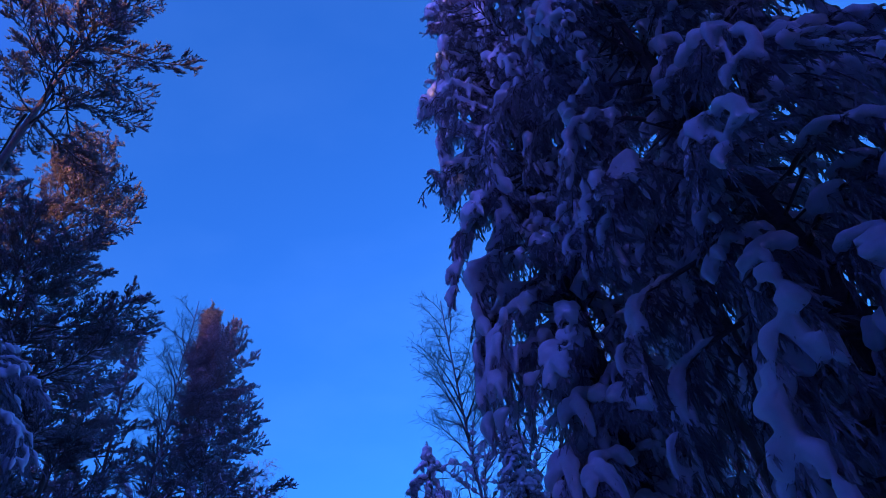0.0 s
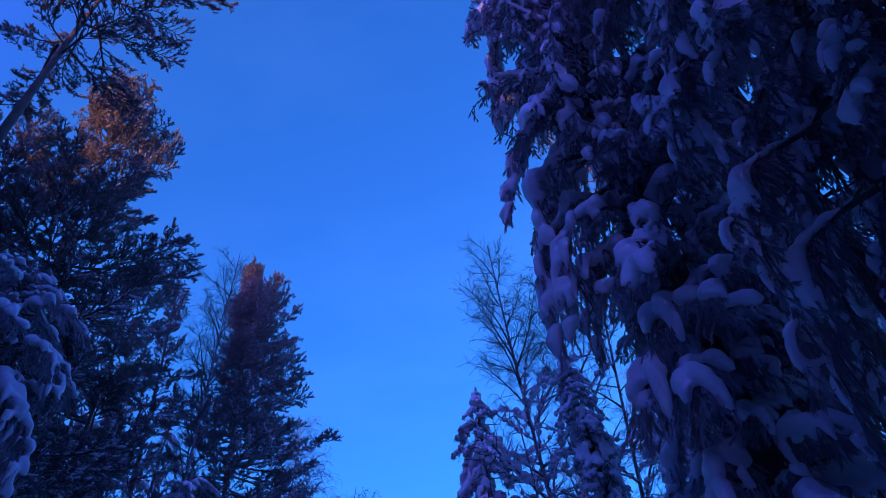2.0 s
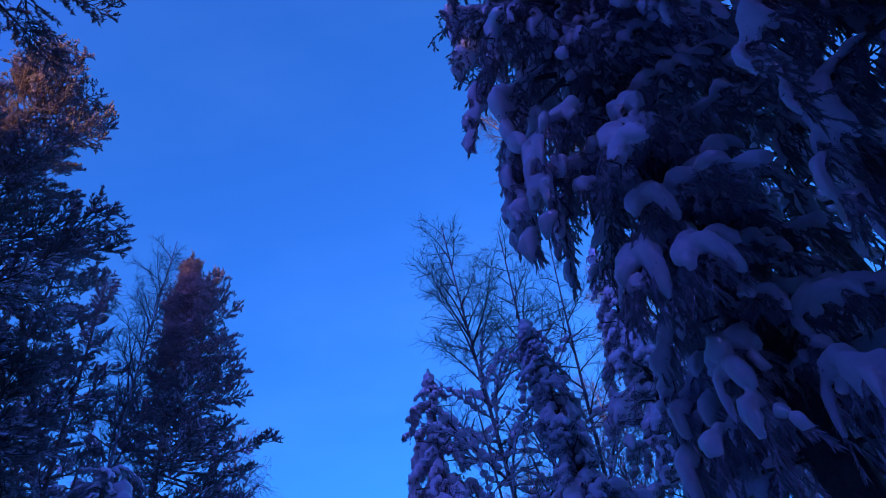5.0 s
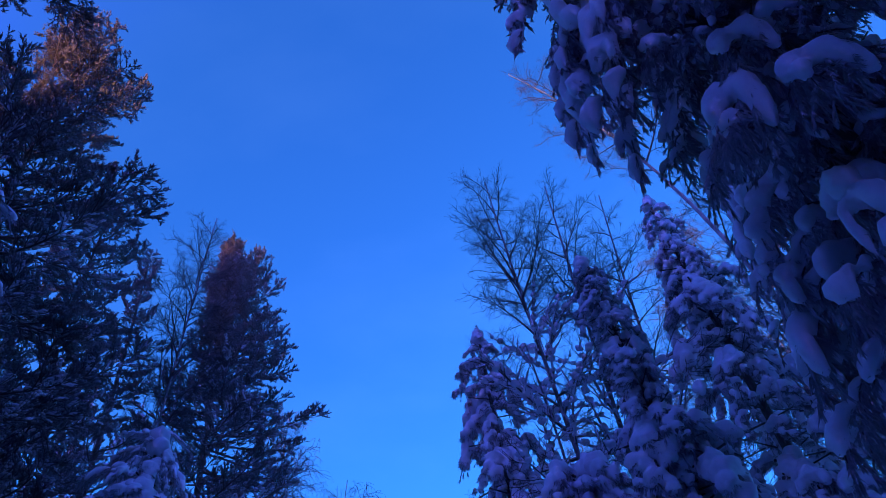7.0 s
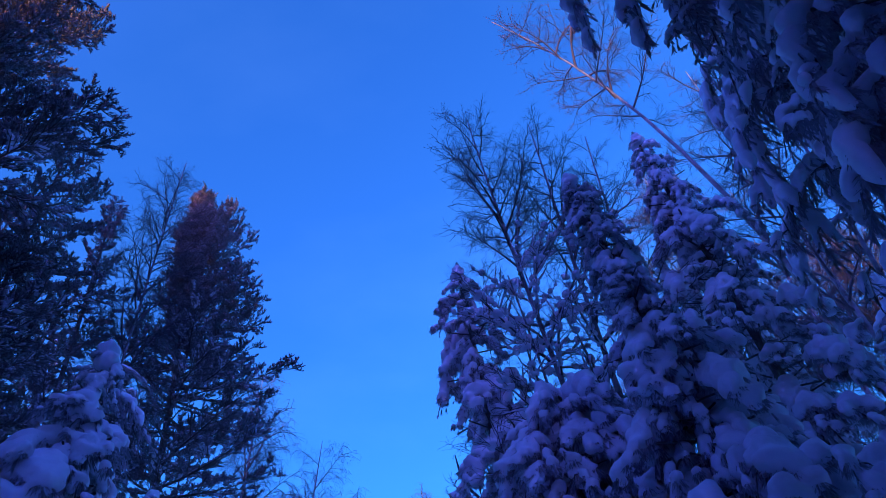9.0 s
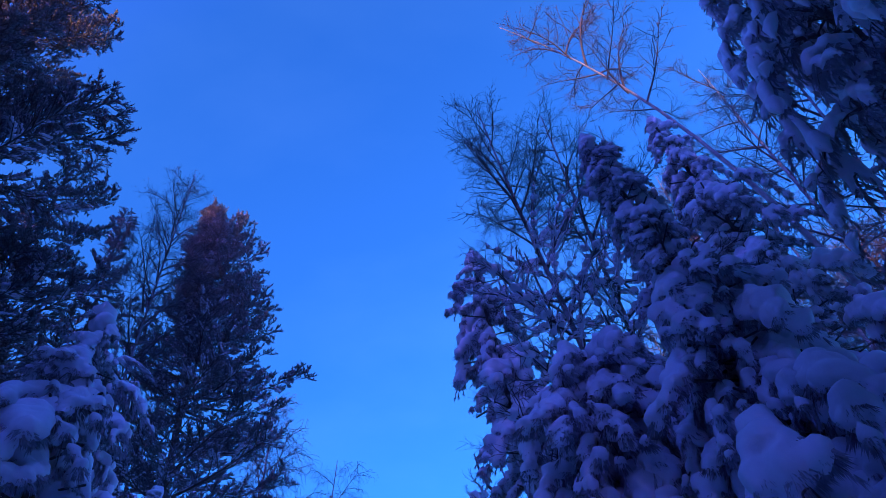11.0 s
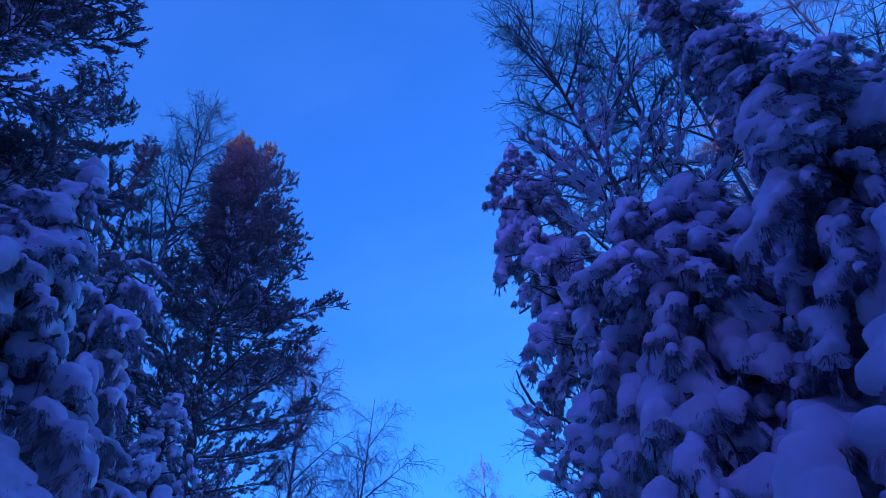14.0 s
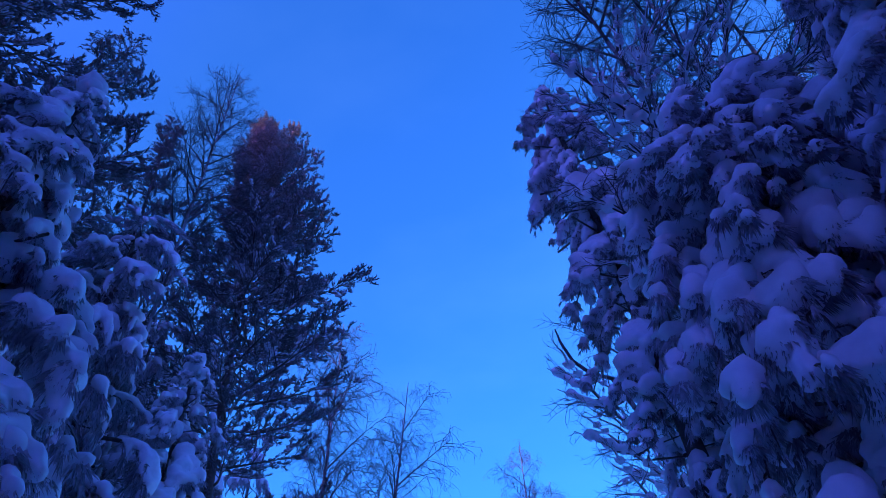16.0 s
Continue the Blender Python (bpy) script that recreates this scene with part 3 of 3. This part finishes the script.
def birch(label, x, y, h, radius, seed, count, lean=(0, 0), z0=0.35, snowy=0.0, group="bare birches", side=(0, 0), bend=0.4, r0=None, arch=(0, 0), far=False):
    tree = root("birch", x, y, label, "tree", group)
    me, pts = trunk_mesh(seed, h, r0 or 0.0085 * h, 0.012, bend, BIRCH_BARK, lean, arch=arch)
    part("trunk", me, tree)
    random.seed(seed + 300)
    for i in range(count):
        q = (i + rnd(0.1, 0.9)) / count
        u = z0 + (0.97 - z0) * q
        az = i * 2.39996 + rnd(-0.5, 0.5)
        r = radius * (0.35 + 0.75 * math.sin(math.pi * (0.25 + 0.72 * q))) * rnd(0.7, 1.2) * (1 + side[0] * math.cos(az) + side[1] * math.sin(az))
        wood, white, reach = random.choice(BIRCH_SNOWY if q < snowy else BIRCH_FAR if far else BIRCH)
        size = max(0.2, r / reach)
        m = Matrix.Translation(on_line(pts, u)) @ Euler((rnd(-0.2, 0.2), radians(rnd(-15, 12)), az), "XYZ").to_matrix().to_4x4() @ Matrix.Diagonal((size, size, size * rnd(0.85, 1.1), 1))
        b = part("limb", wood, tree, m)
        if white:
            part("snow", white, b)["kind"] = "stuff"
    return tree


# ---- ground ----
def build_ground():
    xs = [-2500, -600, -150, -70, -45] + [-30 + i * 0.75 for i in range(81)] + [45, 70, 150, 600, 2500]
    ys = [-2500, -600, -150, -70, -40] + [-20 + i * 0.75 for i in range(94)] + [65, 90, 150, 600, 2500]
    s = Soup()
    for y in ys:
        for x in xs:
            s.v.append(Vector((x, y, ground_z(x, y))))
    n = len(xs)
    for j in range(len(ys) - 1):
        for i in range(n - 1):
            s.f.append((j * n + i, j * n + i + 1, (j + 1) * n + i + 1, (j + 1) * n + i))
    tagged(new("ground", s.mesh("ground", [GROUND])), "snow-covered forest floor with a trodden snowy lane", "ground", kind="structure")


build_ground()

# ---- trees right of the lane ----
spruce("tall old spruce, drooping boughs loaded with snow, beside the lane", 2.5, 6.1, 18.0, ((1, 0.9), (4, 1.05), (5.5, 1.2), (6.5, 1.45), (9, 1.65), (12.5, 1.75), (15, 1.3), (18, 0.2)), "light", 1, 210, lean=(-0.2, 0), z0=3.4)
spruce("old spruce with hanging snow columns at the lane's edge", 3.3, 3.3, 15.0, ((1, 1.2), (3, 1.5), (8, 1.8), (12, 1.5), (15, 0.5)), "sparse", 2, 175, lean=(-0.3, 0))
spruce("dark spruce crowding between two old ones", 4.4, 4.9, 17.5, ((1, 1.6), (6, 1.7), (11, 1.5), (15, 1.0), (17.5, 0.2)), "sparse", 16, 92)
spruce("tall spruce set back behind its neighbour", 5.0, 7.4, 15.5, ((1, 1.8), (6, 1.7), (11, 1.2), (15.5, 0.2)), "light", 14, 42, z0=7.5)
spruce("tall spruce with long snow columns hanging from its boughs", 5.75, 9.4, 15.5, ((5, 1.3), (6.2, 1.5), (9, 1.6), (12, 1.2), (15.5, 0.2)), "light", 50, 95, z0=7.7)
spruce("slim spruce with snow-tipped boughs in front of a birch", 1.1, 13.4, 10.45, ((1, 0.6), (5, 0.55), (7, 0.68), (8.4, 0.62), (9.4, 0.36), (10.45, 0.1)), "heavy", 3, 105, lean=(-0.4, 0))
spruce("narrow spruce buried under thick pillows of fresh snow", 2.75, 10.3, 8.8, ((1, 1.7), (3.4, 1.4), (3.9, 1.15), (4.5, 0.8), (5.5, 0.52), (7, 0.34), (8, 0.28), (8.8, 0.12)), "heavy", 4, 190, lean=(-0.7, 0), top=0.3)
spruce("blunt-topped spruce wrapped in bulging snow beside a birch", 1.65, 11.5, 6.2, ((1, 1.0), (3.5, 0.9), (5.2, 0.9), (6.2, 0.5)), "heavy", 15, 180, lean=(-0.2, 0), top=0.3)
spruce("tall snowy spruce standing before leaning birches", 5.0, 12.5, 13.1, ((1, 1.9), (6, 1.4), (9, 0.95), (11, 0.5), (13.1, 0.15)), "heavy", 5, 190, lean=(-0.3, 0))
spruce("squat spruce with a rounded snow cap between birch stems", 2.6, 11.9, 5.5, ((1, 1.2), (4, 0.85), (5.0, 0.5), (5.5, 0.25)), "heavy", 19, 90, top=0.3)
spruce("snowy spruce half hidden behind birch stems", 2.0, 14.4, 7.6, ((1, 1.2), (4.5, 0.9), (6.2, 0.6), (7.6, 0.15)), "heavy", 20, 85)
spruce("spruce at the foot of leaning birches", 6.7, 12.0, 8.0, ((1, 1.6), (4, 1.2), (6, 0.7), (8.0, 0.15)), "heavy", 45, 80)
birch("crooked birch with every limb lined with snow", 1.9, 12.4, 9.2, 1.25, 46, 13, lean=(-0.5, 0.1), z0=0.4, snowy=1.0, r0=0.05)
pine("tall pine whose bare limbs overhang the lane", 3.7, 5.3, 18.5, ((11, 2.3), (14, 2.7), (16.5, 3.4), (18.5, 1.0)), 6, 34, z0=0.66, droop=6, side=(-0.5, -0.15))
birch("bare birch stem with fine twigs and snowy lower limbs", 2.3, 12.7, 14.3, 1.4, 7, 60, lean=(-0.95, -0.1), z0=0.33, snowy=0.5, r0=0.075, bend=0.3)
birch("bare birch stem rising out of the snowy spruces", 2.7, 12.9, 14.5, 1.4, 17, 40, lean=(0.1, 0.1), z0=0.33, snowy=0.5, r0=0.085, bend=0.3)
birch("slanting bare birch stem with a twiggy crown", 2.9, 13.1, 14.4, 1.2, 18, 26, lean=(1.2, 0.2), z0=0.38, snowy=0.35, r0=0.075, bend=0.3)
birch("tall bare birch arching over the spruces, crown pink with sunlight", 7.6, 14.0, 22.8, 1.9, 8, 20, lean=(-0.4, 0), arch=(-4.0, 0), z0=0.7, bend=0.1, r0=0.125)
birch("bare birch behind the snowy spruces, its top pink with sun", 9.2, 20.2, 22.6, 1.7, 9, 40, z0=0.5, bend=0.2, far=True)
birch("thin birch leaning away behind the snowy spruces", 5.7, 12.3, 18.0, 1.5, 49, 26, lean=(3.0, 0), z0=0.42, bend=0.2, r0=0.07)
birch("thin birch among the trees behind", 11.5, 19.5, 20.0, 2.2, 12, 24, z0=0.35, bend=0.2)
birch("dark forked birch rising beside the arching one", 8.6, 15.0, 20.5, 1.9, 69, 36, lean=(0.5, 0), z0=0.42, bend=0.3, r0=0.11)
birch("far birch whose dense crown catches the last sun", 9.0, 25.0, 19.5, 2.0, 61, 44, lean=(-0.5, 0), z0=0.4, bend=0.3, group="far birches", far=True)
birch("far birch with a pink haze of twigs", 13.0, 24.0, 20.5, 2.6, 62, 60, lean=(0.4, 0), z0=0.4, bend=0.3, group="far birches", far=True)
birch("far birch standing in open sunlight", 16.5, 22.5, 21.0, 2.6, 63, 60, z0=0.4, bend=0.3, group="far birches", far=True)
birch("far birch behind the wood's edge", 5.4, 27.0, 17.5, 1.9, 64, 40, z0=0.4, bend=0.3, group="far birches", far=True)
birch("small birch bush bent down by snow", 2.0, 17.2, 9.2, 1.6, 10, 34, lean=(-0.5, 0), z0=0.3, snowy=0.8)


def bent_birch(x, y):
    """A leaning sapling whose snow-loaded top bends over into a hook."""
    tree = root("bent_sapling", x, y, "thin birch sapling bent into a hook by snow", "tree", "bare birches")
    z0 = tree.location.z
    s, w = Soup(), Soup()
    line = [Vector(p) - Vector((x, y, z0)) for p in ((x, y, z0), (1.9, 17, 4.5), (1.5, 17, 7.0), (1.15, 16.95, 7.95), (0.85, 16.95, 8.10), (0.62, 16.9, 8.35), (0.50, 16.9, 8.75), (0.46, 16.9, 9.05))]
    s.tube(line, [0.06, 0.05, 0.042, 0.036, 0.032, 0.028, 0.022, 0.012], 6)
    part("trunk", s.mesh("trunk", [BIRCH_TWIG]), tree)
    random.seed(401)
    for i, (p, ln) in enumerate((((1.3, 17, 7.6), 1.0), ((1.0, 16.95, 8.0), 0.8), ((1.5, 17, 6.8), 1.1))):
        base = Vector(p) - Vector((x, y, z0))
        limb = Soup()
        pts = [base + Vector((-ln * u, rnd(-0.05, 0.05), -0.25 * ln * u + 0.5 * ln * u * u - 0.1 * math.sin(5 * u))) for u in (0, 0.25, 0.5, 0.75, 1)]
        limb.tube(pts, [0.026, 0.022, 0.018, 0.012, 0.006], 5)
        for _ in range(16):
            q = on_line(pts, rnd(0.2, 1))
            d = Vector((rnd(-0.9, 0.6), rnd(-0.8, 0.8), rnd(-0.7, 0.9))).normalized()
            e1 = q + d * 0.09
            e2 = e1 + (d + Vector((rnd(-0.7, 0.7), rnd(-0.7, 0.7), rnd(-0.7, 0.7)))) * rnd(0.06, 0.12)
            e3 = e2 + Vector((rnd(-1, 1), rnd(-1, 1), rnd(-0.9, 0.9))) * 0.08
            limb.tube([q, e1, e2, e3], [0.006, 0.005, 0.0042, 0.003], 3, 0, False)
        b = part("limb", limb.mesh("hook_limb", [BIRCH_TWIG]), tree)
        pile = Soup()
        for u in (0.1, 0.2, 0.3, 0.4, 0.5, 0.6, 0.7, 0.8):
            r = rnd(0.05, 0.085)
            pile.ball(on_line(pts, u) + Vector((0, 0, r * 0.7)), r * 1.5, r * 1.1, r, 0.35, 8, 6)
        part("snow", melted(pile, "hook_snow", 0.03), b)["kind"] = "stuff"


bent_birch(2.2, 17.0)

# ---- trees left of the lane ----
pine("tall pine with a slanting bare trunk and open crown", -6.4, 6.8, 20.5, ((11, 1.6), (14, 2.0), (18, 2.4), (20.5, 1.0)), 21, 36, lean=(-0.7, 0), z0=0.68, droop=12)
pine("tall pine, dense crown lit orange at the top by low sun", -7.9, 11.3, 18.8, ((7, 2.3), (11, 2.2), (13.3, 2.3), (14.5, 1.7), (16, 2.0), (17.9, 1.5), (18.8, 0.9)), 22, 150, lean=(-0.7, -0.4), z0=0.36, low=0.45)
spruce("snowy spruce under tall pines", -6.0, 8.3, 9.7, ((1, 2.1), (5, 1.6), (7, 1.1), (9.7, 0.2)), "sparse", 23, 110, lean=(-0.35, 0))
pine("pine crowding against its taller neighbour", -10.3, 11.0, 19.5, ((7, 2.4), (14, 2.6), (17, 2.0), (19.5, 0.6)), 51, 55, lean=(-0.8, 0), z0=0.38, low=0.3)
pine("slender pine between its taller neighbours", -7.2, 16.8, 17.6, ((6, 1.5), (11.5, 1.4), (14.5, 1.1), (17.2, 0.45)), 24, 62, lean=(-1.3, 0), z0=0.35, low=0.5)
pine("broad pine half hidden behind the taller one", -7.6, 13.7, 15.2, ((6, 1.8), (11, 2.0), (13.6, 1.7), (15.2, 0.6)), 68, 66, lean=(-0.4, 0), z0=0.4, low=0.4)
birch("slender birch with a rounded twiggy crown beside a dark pine", -6.1, 16.0, 18.6, 1.3, 25, 62, lean=(-0.3, 0), z0=0.5, bend=0.2, r0=0.062)
pine("dense dark pine with orange-lit top and upturned limb ends", -5.5, 18.9, 20.7, ((6, 1.5), (10, 1.8), (13.4, 1.9), (15, 1.5), (16.7, 1.15), (18, 1.3), (19.5, 0.8), (20.7, 0.28)), 26, 290, lean=(-1.5, 0), z0=0.33, low=0.5, side=(0.35, 0), bias=0.62, bare=0.42)
spruce("small spruce smothered in heavy snow clumps", -3.52, 10.5, 6.5, ((1, 1.25), (3.5, 1.0), (4.4, 0.78), (5.1, 0.5), (5.6, 0.28), (6.5, 0.12)), "heavy", 27, 96, top=0.3)
spruce("young spruce with snow on every bough", -4.5, 14.8, 7.3, ((1, 1.3), (5, 0.85), (7.3, 0.15)), "heavy", 28, 90)
spruce("dark young spruce under the pines", -5.2, 13.6, 9.0, ((1, 1.5), (5, 1.15), (7, 0.75), (9.0, 0.15)), "light", 42, 90, group="wood spruces")
spruce("low spruce between the pine trunks", -7.3, 13.1, 8.6, ((1, 1.7), (5, 1.3), (7, 0.7), (8.6, 0.15)), "light", 44, 60, group="wood spruces")
spruce("young spruce under the dense pine", -7.3, 17.6, 11.0, ((1, 1.8), (6, 1.4), (9, 0.8), (11, 0.15)), "light", 43, 70, group="wood spruces")
birch("slender bare birch with hanging twigs behind the pine", -7.2, 28.0, 20.4, 1.8, 29, 30, lean=(0.6, 0), z0=0.45, bend=0.2, far=True)
birch("thin drooping birch at the lane's far end", -5.4, 27.0, 16.2, 1.6, 30, 22, lean=(1.6, 0), z0=0.4, bend=0.2, far=True)
birch("far birch with a pink sunlit crown", -0.5, 38.0, 20.6, 1.7, 32, 30, lean=(0.3, 0), z0=0.4, bend=0.2, group="far birches", far=True)
birch("far birch in the last pink light", 1.0, 39.5, 19.0, 1.5, 33, 26, z0=0.4, bend=0.2, group="far birches", far=True)
pine("dark pine deep among the others", -11.4, 20.5, 18.0, ((5, 2.4), (12, 2.6), (15, 2.0), (18, 0.6)), 47, 60, z0=0.3, low=0.5)
spruce("dark spruce seen between pine trunks", -9.5, 23.5, 16.5, ((1, 2.2), (8, 1.7), (12, 1.1), (16.5, 0.2)), "light", 65, 50, group="wood spruces")
spruce("dim spruce closing the wood behind the birch stems", -8.0, 24.8, 14.0, ((1, 2.0), (7, 1.5), (11, 0.9), (14.0, 0.2)), "light", 66, 45, group="wood spruces")
spruce("spruce shaded by the pines in front", -12.2, 22.5, 18.0, ((1, 2.3), (9, 1.8), (14, 1.0), (18.0, 0.2)), "light", 67, 50, group="wood spruces")
spruce("tall spruce deep in the wood, its top dusted with snow", -9.4, 20.8, 15.5, ((1, 2.2), (8, 1.7), (12, 1.0), (15.5, 0.2)), "light", 48, 55, group="wood spruces")
pine("pine standing back in the wood", -12.0, 17.5, 19.0, ((6, 2.6), (12, 2.6), (16, 2.0), (19, 0.6)), 34, 36, z0=0.35, low=0.4)
spruce("dark spruce standing close behind the tall pine", -9.7, 11.2, 12.5, ((1, 2.2), (7, 1.6), (10, 0.9), (12.5, 0.2)), "sparse", 37, 55, group="wood spruces")
spruce("spruce filling the gap between two pines", -8.6, 14.6, 11.0, ((1, 2.0), (6, 1.5), (9, 0.8), (11, 0.2)), "sparse", 38, 55, group="wood spruces")
spruce("spruce deep in the wood beside the lane", -10.6, 8.4, 14.5, ((1, 2.2), (7, 1.7), (11, 1.0), (14.5, 0.2)), "sparse", 39, 45, group="wood spruces")
spruce("spruce deep in the wood behind pines", -12.6, 13.4, 14.5, ((1, 2.2), (7, 1.7), (11, 1.0), (14.5, 0.2)), "sparse", 40, 40, group="wood spruces")
birch("bare birch in the wood behind the pines", -10.5, 14.6, 14.5, 1.8, 35, 24, z0=0.3, snowy=0.3)
birch("bare birch deep in the wood", -10.0, 25.0, 17.0, 1.8, 36, 24, z0=0.3)


# ---- unseen woods added all round to keep the low sun off the lane ----
def far_woods():
    """A wooded rise added out of view, highest towards the sun to block it."""
    random.seed(77)
    s = Soup()
    for row, far in enumerate((300, 308, 317)):
        n = int(2 * math.pi * far / 4.2)
        for i in range(n):
            a = 2 * math.pi * (i + rnd(-0.4, 0.4)) / n
            x, y = far * math.sin(a) + rnd(-1, 1), 6 + far * math.cos(a) + rnd(-1, 1)
            h = (22 + 14.6 * max(0.0, -math.cos(a)) ** 0.5 + 1.0 * row) * rnd(0.96, 1.03)
            for k in range(5):
                z1, z2 = h * (0.02 + 0.17 * k), h * min(1.0, 0.34 + 0.17 * k)
                r = (3.6 - 0.6 * k) * rnd(0.85, 1.15)
                st = len(s.v)
                for j in range(7):
                    w = 2 * math.pi * j / 7
                    rr = r * rnd(0.65, 1.15)
                    s.v.append(Vector((x + rr * math.cos(w), y + rr * math.sin(w), z1 + rnd(-0.3, 0.2))))
                s.v.append(Vector((x, y, z2 + 0.28)))
                s.f += [(st + j, st + (j + 1) % 7, st + 7) for j in range(7)]
    tagged(new("far_woods", s.mesh("far_woods", [WOODS], False)), "dark conifer woods on a rise, added unseen to screen the low sun", "forest", kind="stuff")


far_woods()


def near_woods():
    """Unseen dense spruces, added for shade behind the lane's start and beside it."""
    random.seed(78)
    s = Soup()
    gx, gy = -44.0, -24.0
    while gy < 6:
        gx = -44.0
        while gx < 22:
            x, y = gx + rnd(-0.7, 0.7), gy + rnd(-0.7, 0.7)
            gx += 2.3
            if -1.6 < x < 2.2 or (y > -4 and -4 < x < 4.2) or y > (min(0.3 + 0.5 * max(0, x - 3.5), 5) if x > 0 else min(-1.0 + 0.9 * (-x - 1.6), 8)):
                continue
            strip = x - 0.577 * y       # heights set by sun path: a lower strip lets light reach the tall pines
            h = rnd(16.8, 18.6) if -15.2 < strip < -9 else rnd(19.6, 22.0) if strip > -9 else rnd(22.5, 24.5)
            s.tube([(x, y, 0), (x, y, h * 0.5), (x, y, h)], [0.17, 0.10, 0.02], 7)
            tiers = 15
            for k in range(tiers):
                f = k / tiers
                z = h * (0.10 + 0.88 * f)
                r = (2.1 * (1 - f) ** 0.8 + 0.18) * rnd(0.9, 1.1)
                turn = rnd(0, 6.3)
                for j in range(9):
                    w = turn + 2 * math.pi * (j + rnd(-0.3, 0.3)) / 9
                    ln, drop = r * rnd(0.75, 1.15), rnd(0.25, 0.6)
                    d, o = Vector((math.cos(w), math.sin(w), 0)), Vector((-math.sin(w), math.cos(w), 0))
                    b = Vector((x, y, z + rnd(-0.2, 0.2)))
                    knee, tip = b + d * ln * 0.55 - Vector((0, 0, 0.18 * drop * ln)), b + d * ln - Vector((0, 0, drop * ln))
                    wide = 0.24 * r + 0.12
                    st = len(s.v)
                    s.v += [b, knee + o * wide - Vector((0, 0, 0.25 * wide)), tip, knee - o * wide - Vector((0, 0, 0.25 * wide)), knee + Vector((0, 0, 0.05)), knee - Vector((0, 0, 0.5 * wide + 0.15))]
                    s.f += [(st, st + 1, st + 4), (st + 1, st + 2, st + 4), (st + 2, st + 3, st + 4), (st + 3, st, st + 4), (st, st + 5, st + 4), (st + 5, st + 2, st + 4)]
        gy += 2.3
    tagged(new("near_woods", s.mesh("near_woods", [WOODS], False)), "dense dark spruces added unseen behind the lane's start as shade", "forest", kind="stuff")


near_woods()
